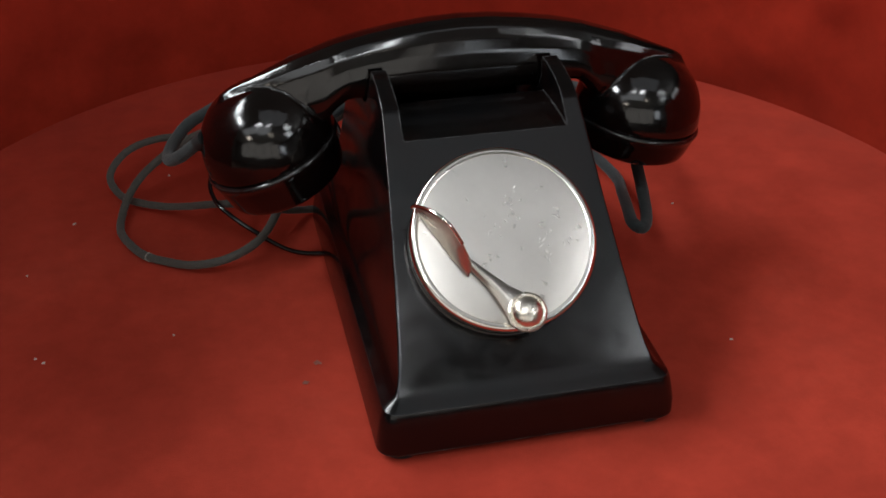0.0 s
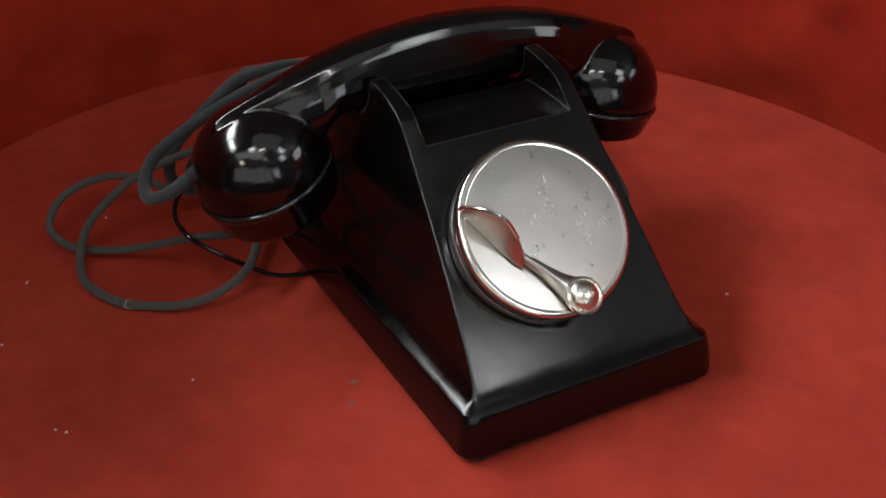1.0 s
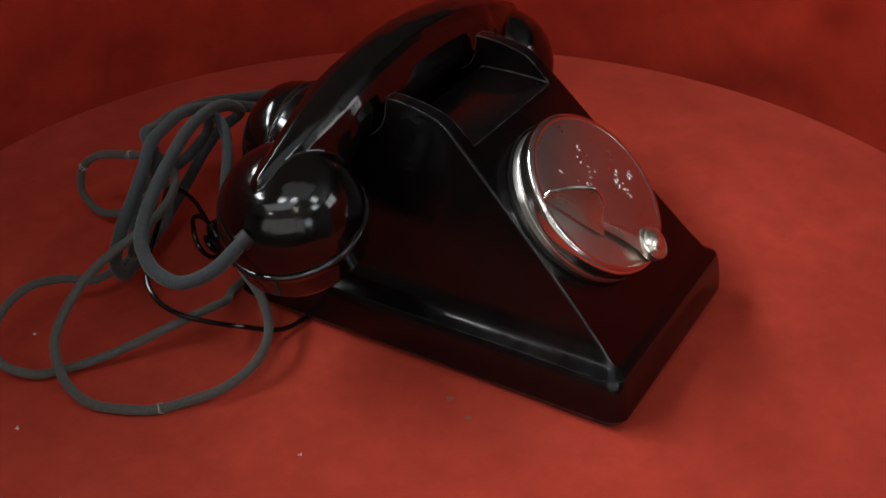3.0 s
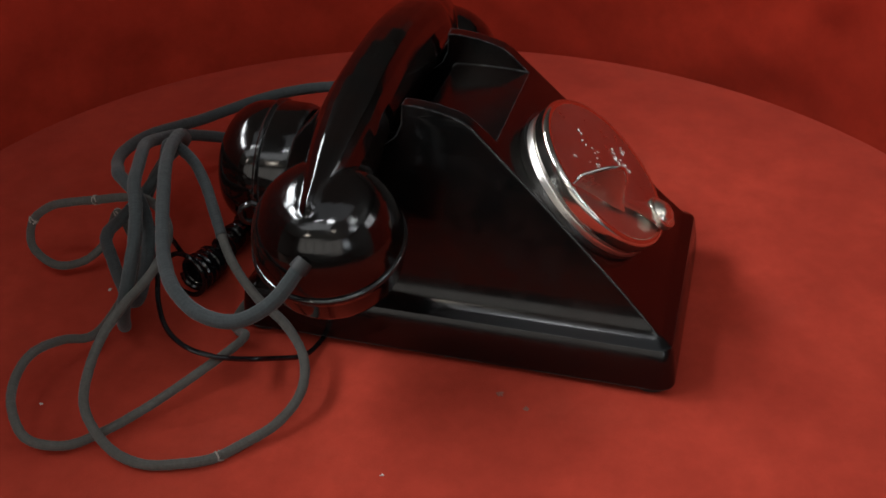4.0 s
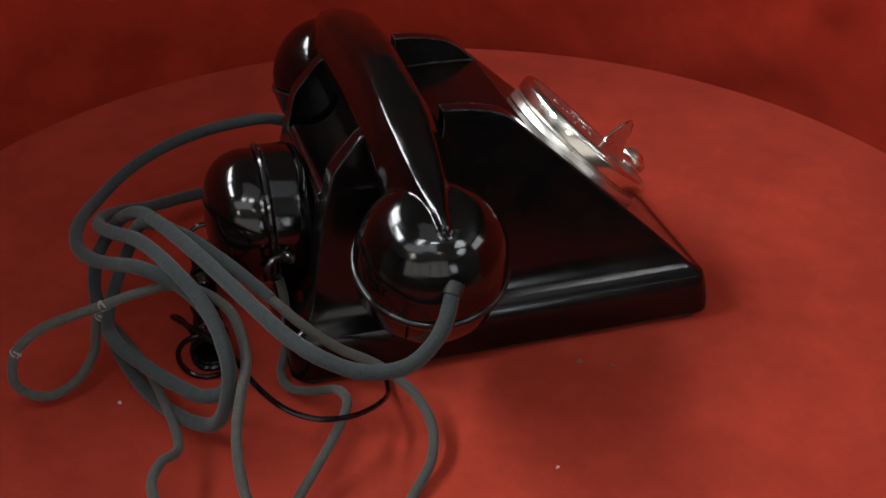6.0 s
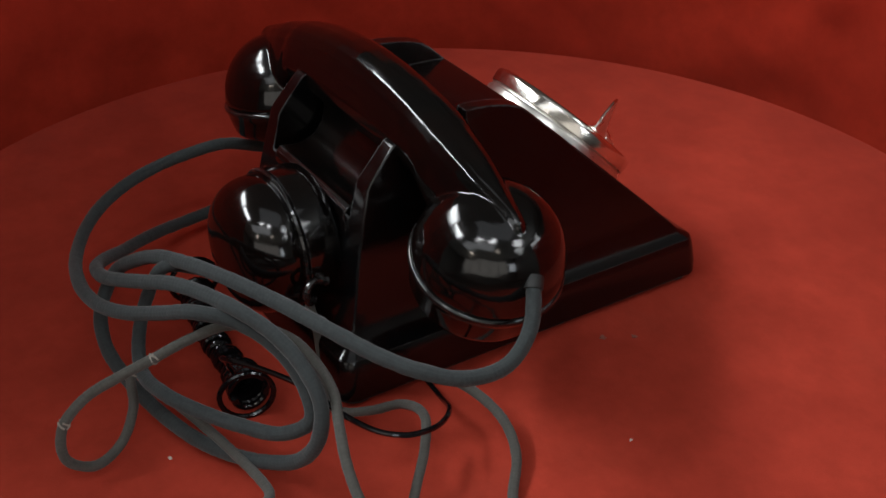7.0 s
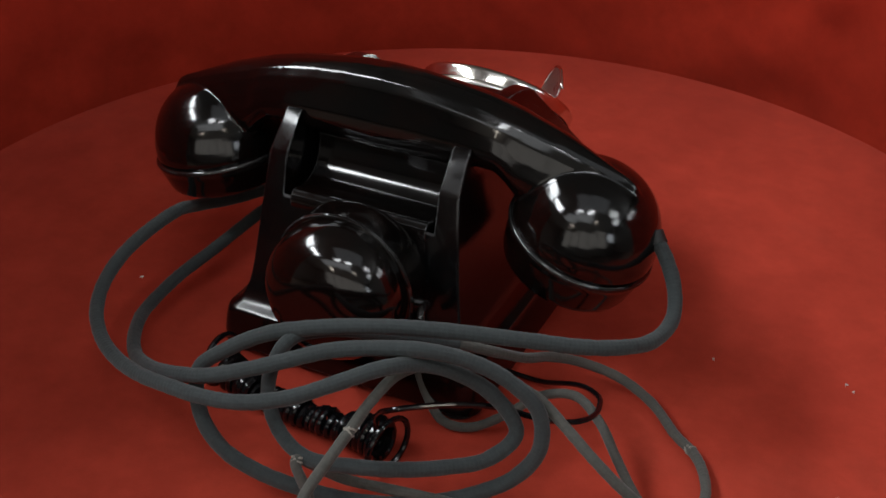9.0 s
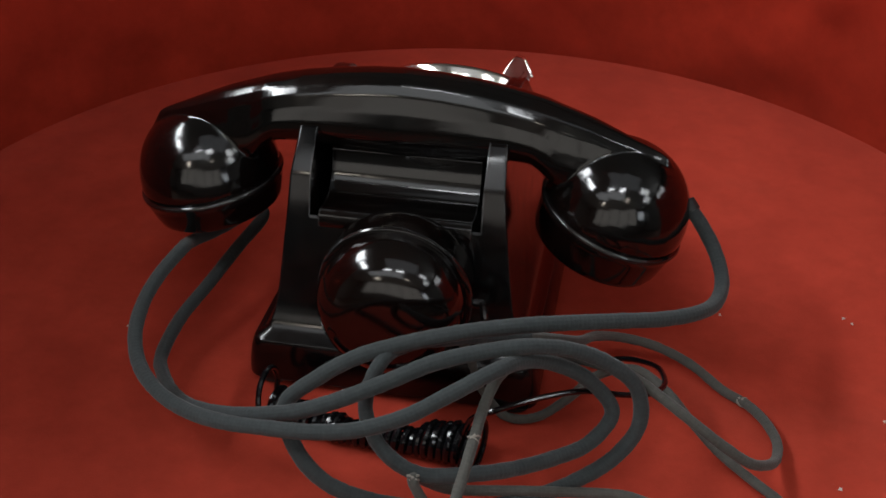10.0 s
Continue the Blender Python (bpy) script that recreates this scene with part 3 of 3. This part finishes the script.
# ---- the cords, in one tangle behind the telephone ----
FROM_HANDSET = [(-0.1109, 0.0320, 0.0797), (-0.1212, 0.0402, 0.0688), (-0.1264, 0.0540, 0.0609), (-0.1239, 0.0707, 0.0598), (-0.1153, 0.0850, 0.0632), (-0.1018, 0.0952, 0.0658), (-0.0868, 0.1030, 0.0685), (-0.0713, 0.1101, 0.0706), (-0.0556, 0.1168, 0.0721), (-0.0398, 0.1235, 0.0728), (-0.0238, 0.1296, 0.0719), (-0.0078, 0.1349, 0.0692), (0.0080, 0.1398, 0.0646), (0.0222, 0.1451, 0.0567), (0.0342, 0.1510, 0.0460)]
LOW_LOOP = [(0.0274, 0.1616, 0.0347), (0.0155, 0.1653, 0.0236), (0.0006, 0.1633, 0.0159), (-0.0152, 0.1594, 0.0111), (-0.0311, 0.1546, 0.0082), (-0.0470, 0.1488, 0.0073), (-0.0624, 0.1418, 0.0088), (-0.0769, 0.1341, 0.0127), (-0.0901, 0.1260, 0.0195), (-0.0983, 0.1208, 0.0331), (-0.0956, 0.1175, 0.0489), (-0.0833, 0.1191, 0.0602), (-0.0692, 0.1242, 0.0680), (-0.0547, 0.1316, 0.0726)]
TOP_STRAND = [(-0.0382, 0.1377, 0.0721), (-0.0220, 0.1442, 0.0697), (-0.0067, 0.1512, 0.0644), (0.0089, 0.1565, 0.0582), (0.0250, 0.1591, 0.0516), (0.0415, 0.1573, 0.0456), (0.0565, 0.1516, 0.0385), (0.0703, 0.1432, 0.0313), (0.0829, 0.1331, 0.0244), (0.0945, 0.1207, 0.0196), (0.1041, 0.1065, 0.0159), (0.1114, 0.0908, 0.0127)]
SIDE_BEND = [(0.1120, 0.0660, 0.0150), (0.1060, 0.0430, 0.0200), (0.0990, 0.0180, 0.0265), (0.0940, -0.0020, 0.0300), (0.0965, -0.0095, 0.0310), (0.1015, -0.0010, 0.0325), (0.1075, 0.0260, 0.0385), (0.1100, 0.0480, 0.0460)]
OUTER_STRAND = [(0.1066, 0.0669, 0.0539), (0.1099, 0.0845, 0.0518), (0.1106, 0.1022, 0.0488), (0.1073, 0.1196, 0.0454), (0.0990, 0.1352, 0.0424), (0.0860, 0.1475, 0.0408), (0.0703, 0.1564, 0.0413), (0.0537, 0.1628, 0.0443), (0.0367, 0.1672, 0.0483), (0.0191, 0.1696, 0.0513), (0.0014, 0.1683, 0.0541), (-0.0151, 0.1622, 0.0580), (-0.0298, 0.1534, 0.0636), (-0.0444, 0.1447, 0.0696)]
INNER_LOOP = [(-0.0538, 0.1314, 0.0656), (-0.0653, 0.1218, 0.0583), (-0.0780, 0.1171, 0.0486), (-0.0876, 0.1179, 0.0353), (-0.0798, 0.1276, 0.0264), (-0.0672, 0.1386, 0.0262), (-0.0543, 0.1491, 0.0283), (-0.0410, 0.1587, 0.0320), (-0.0200, 0.1610, 0.0300), (-0.0040, 0.1560, 0.0360)]
BACK_STRAND = [(0.0035, 0.1480, 0.0490), (-0.0017, 0.1401, 0.0649), (-0.0099, 0.1246, 0.0620), (-0.0225, 0.1129, 0.0574), (-0.0369, 0.1029, 0.0536), (-0.0510, 0.0932, 0.0485), (-0.0628, 0.0823, 0.0409), (-0.0707, 0.0691, 0.0317), (-0.0765, 0.0541, 0.0240), (-0.0874, 0.0423, 0.0163), (-0.1035, 0.0380, 0.0105), (-0.1200, 0.0427, 0.0059), (-0.1337, 0.0538, 0.0028)]
FLOOR_LOOP = [(-0.1444, 0.0620, 0.0028), (-0.1517, 0.0733, 0.0037), (-0.1560, 0.0861, 0.0042), (-0.1549, 0.0993, 0.0063), (-0.1502, 0.1104, 0.0122), (-0.1422, 0.1183, 0.0190)]
ARCH = [(-0.1306, 0.1203, 0.0279), (-0.1184, 0.1191, 0.0364), (-0.1059, 0.1152, 0.0433), (-0.0929, 0.1105, 0.0485), (-0.0785, 0.1096, 0.0519), (-0.0645, 0.1123, 0.0558), (-0.0528, 0.1210, 0.0584), (-0.0447, 0.1332, 0.0587), (-0.0414, 0.1473, 0.0554), (-0.0400, 0.1614, 0.0511), (-0.0388, 0.1756, 0.0471), (-0.0373, 0.1893, 0.0415), (-0.0378, 0.2000, 0.0316), (-0.0395, 0.2015, 0.0175), (-0.0387, 0.1906, 0.0083), (-0.0329, 0.1775, 0.0099), (-0.0251, 0.1685, 0.0186), (-0.0181, 0.1642, 0.0308), (-0.0122, 0.1637, 0.0444)]
UNDER_COIL = [(-0.0300, 0.1500, 0.0140), (-0.0600, 0.1430, 0.0120)]
WIDE_LOOP = [(-0.0924, 0.1403, 0.0137), (-0.1058, 0.1480, 0.0187), (-0.1209, 0.1526, 0.0224), (-0.1370, 0.1514, 0.0225), (-0.1518, 0.1460, 0.0187), (-0.1606, 0.1356, 0.0108), (-0.1550, 0.1220, 0.0052), (-0.1432, 0.1108, 0.0054), (-0.1309, 0.1005, 0.0080), (-0.1196, 0.0898, 0.0130), (-0.1085, 0.0794, 0.0187), (-0.0949, 0.0714, 0.0217), (-0.0798, 0.0725, 0.0172), (-0.0683, 0.0810, 0.0093)]
TO_EARPIECE = [(-0.0560, 0.0890, 0.0035), (-0.0430, 0.0905, 0.0030), (-0.0330, 0.0860, 0.0100), (-0.0260, 0.0840, 0.0260), (-0.0215, 0.0850, 0.0380)]


def flex(path, radii):
    """A braided flex: a round tube whose radius changes along the way, with the braid's slight unevenness."""
    rng = random.Random(11)
    n = 14
    rings, side, runs = [], None, [0.0]
    for i, p in enumerate(path):
        if i:
            runs.append(runs[-1] + (p - path[i - 1]).length)
        d = (path[min(i + 1, len(path) - 1)] - path[max(i - 1, 0)]).normalized()
        if side is None:
            side = d.cross(Vector((0, 0, 1))).normalized()
        side = (side - d * side.dot(d)).normalized()
        v = d.cross(side)
        f = i / (len(path) - 1)
        r = float(np.interp(f, [a for a, b in radii], [b for a, b in radii])) * (1 + rng.uniform(-0.03, 0.03))
        rings.append([p + r * (math.cos(2 * math.pi * k / n) * side + math.sin(2 * math.pi * k / n) * v) for k in range(n)])
    bm = loft(rings)
    bm.verts.index_update()
    layer = bm.loops.layers.uv.new("braid")
    for f in bm.faces:
        if len(f.verts) == 4:
            ks = [v.index % n for v in f.verts]
            wraps = 0 in ks and n - 1 in ks
            for loop, k in zip(f.loops, ks):
                loop[layer].uv = (runs[loop.vert.index // n], (n if wraps and k == 0 else k) / n)
    return bm


def rest_on_felt(path, radius):
    for p in path:
        p.z = max(p.z, radius)
    return path


def handset_cord():
    base = Vector((0.0, 0.15, 0.0))
    thing = tagged(new("braided_cord"), "thick grey cotton-braided handset cord lying in loose coils", "cord")
    path = rest_on_felt(smooth_path([(-0.1040, 0.0320, 0.0790)] + FROM_HANDSET + LOW_LOOP + TOP_STRAND + SIDE_BEND + OUTER_STRAND + INNER_LOOP + BACK_STRAND[:6], 9), 0.0030)
    part("flex", to_phone(flex(path, [(0, 0.0031), (0.9, 0.0030), (1, 0.0026)]), base), CORD, thing)
    # added short dark tube in place of the shaded entry hole
    inlet = Vector(FROM_HANDSET[0])
    way = (Vector(FROM_HANDSET[1]) - inlet).normalized()
    part("inlet_dark", to_phone(tube([inlet - way * 0.004, inlet - way * 0.001, inlet + way * 0.0012], 0.0040, 16), base), RUBBER, thing, "short dark tube standing for the cord's entry hole in the handset")
    return ride(thing, Matrix.Translation(base))


def earpiece_cord():
    base = Vector((-0.10, 0.11, 0.0))
    thing = tagged(new("earpiece_cord"), "thin worn grey braided cord in wide loops with frayed spots", "cord")
    path = rest_on_felt(smooth_path(BACK_STRAND[4:] + FLOOR_LOOP + ARCH[:-1] + UNDER_COIL + WIDE_LOOP + TO_EARPIECE, 9), 0.0021)
    part("flex", to_phone(flex(path, [(0, 0.0022), (1, 0.0020)]), base), CORD_WORN, thing)
    # frayed knots of thread on the arch
    rng = random.Random(5)
    for spot in ((-0.0403, 0.1611, 0.0520), (-0.0149, 0.1626, 0.0370), (-0.1408, 0.0622, 0.0035), (-0.0380, 0.1995, 0.0330)):
        bm = bmesh.new()
        near = min(path, key=lambda p: (p - Vector(spot)).length)
        for k in range(9):
            a = Vector((rng.uniform(-1, 1), rng.uniform(-1, 1), rng.uniform(-0.6, 1))).normalized()
            c = near + a * 0.0017
            b = a.orthogonal().normalized()
            tube([c - b * 0.0016, c + a * 0.0005, c + b * 0.0017], 0.00045, 6, bm)
        part("frayed_thread", to_phone(bm, base), FRAY, thing, "pale frayed thread")
    return ride(thing, Matrix.Translation(base))


handset_cord()
earpiece_cord()


# ---- black spiral sleeve and thin black wire among the coils ----
def spiral_sleeve():
    base = Vector((0.012, 0.117, 0.0))
    thing = tagged(new("spiral_sleeve"), "short coiled black plastic spiral cord lying among the cords", "spiral cord")
    a, b = Vector((0.0530, 0.1090, 0.0095)), Vector((-0.0305, 0.1220, 0.0090))
    d = (b - a).normalized()
    v = d.cross(Vector((0, 0, 1))).normalized()
    w = v.cross(d)
    turns, steps = 26, 16
    path = []
    for i in range(turns * steps + 1):
        f = i / (turns * steps)
        r = float(np.interp(f, [0, 0.1, 0.25, 0.75, 0.88, 1.0], [0.0070, 0.0062, 0.0046, 0.0050, 0.0080, 0.0072])) + 0.0006 * math.sin(f * 41)
        an = 2 * math.pi * i / steps
        path.append(a + (b - a) * f + v * 0.0025 * math.sin(f * 5) + Vector((0, 0, r - 0.0074)) + r * (math.cos(an) * v + math.sin(an) * w))
    part("spiral", to_phone(tube(path, 0.0016, 8), base), PVC, thing)
    for e, s, lift in ((a, -1, 0.004), (b, 1, 0.003)):
        ring = [e + s * d * (0.002 + 0.003 * math.sin(k / 24 * math.pi)) + 0.0115 * (math.cos(2 * math.pi * k / 24) * v + math.sin(2 * math.pi * k / 24) * w) + Vector((0, 0, lift)) for k in range(25)]
        part("end_turn", to_phone(tube(ring, 0.0013, 8), base), PVC, thing)
    return ride(thing, Matrix.Translation(base))


spiral_sleeve()


def black_wire():
    base = Vector((-0.08, 0.075, 0.0))
    thing = tagged(new("black_wire"), "thin shiny black wire in a loop on the felt", "wire")
    pts = [(-0.0300, 0.1250, 0.0200), (-0.0340, 0.1300, 0.0330), (-0.0435, 0.1340, 0.0420), (-0.0603, 0.1240, 0.0432), (-0.0763, 0.1141, 0.0410), (-0.0912, 0.1069, 0.0357), (-0.1021, 0.0982, 0.0311), (-0.1072, 0.0876, 0.0276), (-0.1067, 0.0766, 0.0247), (-0.1025, 0.0670, 0.0219), (-0.0900, 0.0560, 0.0150), (-0.0700, 0.0480, 0.0040), (-0.0480, 0.0450, 0.0016)]
    part("wire", to_phone(tube(rest_on_felt(smooth_path(pts, 8), 0.0013), 0.0012, 10), base), PVC, thing)
    return ride(thing, Matrix.Translation(base))


black_wire()


# ---- lint on the felt ----
def lint_speck(x, y, size, label):
    thing = tagged(new("lint_speck"), label, "lint", "lint on the felt")
    rng = random.Random(int((x + y) * 10000))
    bm = bmesh.new()
    for k in range(5):
        c = Vector((rng.uniform(-1, 1), rng.uniform(-1, 1), 0)) * size * 0.5 + Vector((0, 0, size * 0.25))
        d = Vector((rng.uniform(-1, 1), rng.uniform(-1, 1), rng.uniform(0, 0.4))).normalized() * size * 0.6
        tube([c - d, c + Vector((0, 0, size * 0.15)), c + d], size * 0.22, 6, bm)
    if label == GREY:
        for v in bm.verts:
            v.co.z *= 0.3
    part("fibres", bm, LINT if label == PALE else FLUFF, thing)
    ride(thing, pose(x, y, 0.0002))


PALE, GREY = "tiny pale speck of lint on red felt", "small greyish stain of fluff on red felt"
for x, y, size, what in ((0.1218, -0.0668, 0.0011, PALE), (-0.0700, -0.0419, 0.0022, GREY), (-0.0775, -0.0560, 0.0020, GREY), (-0.0414, 0.1614, 0.0011, PALE),
                         (-0.1920, -0.0158, 0.0010, PALE), (-0.1955, -0.0120, 0.0008, PALE), (0.1425, 0.0577, 0.0010, PALE), (-0.1335, -0.0071, 0.0009, PALE),
                         (-0.1808, 0.1057, 0.0010, PALE), (-0.1286, 0.1490, 0.0010, PALE), (-0.2029, 0.0592, 0.0009, PALE)):
    lint_speck(x, y, size, what)


# ---- all that stands on the turntable turns with it ----
def motions():
    for ob, base in riders:
        walk(ob, [(t, turn(t) @ base) for t in TURN_ROWS])


motions()
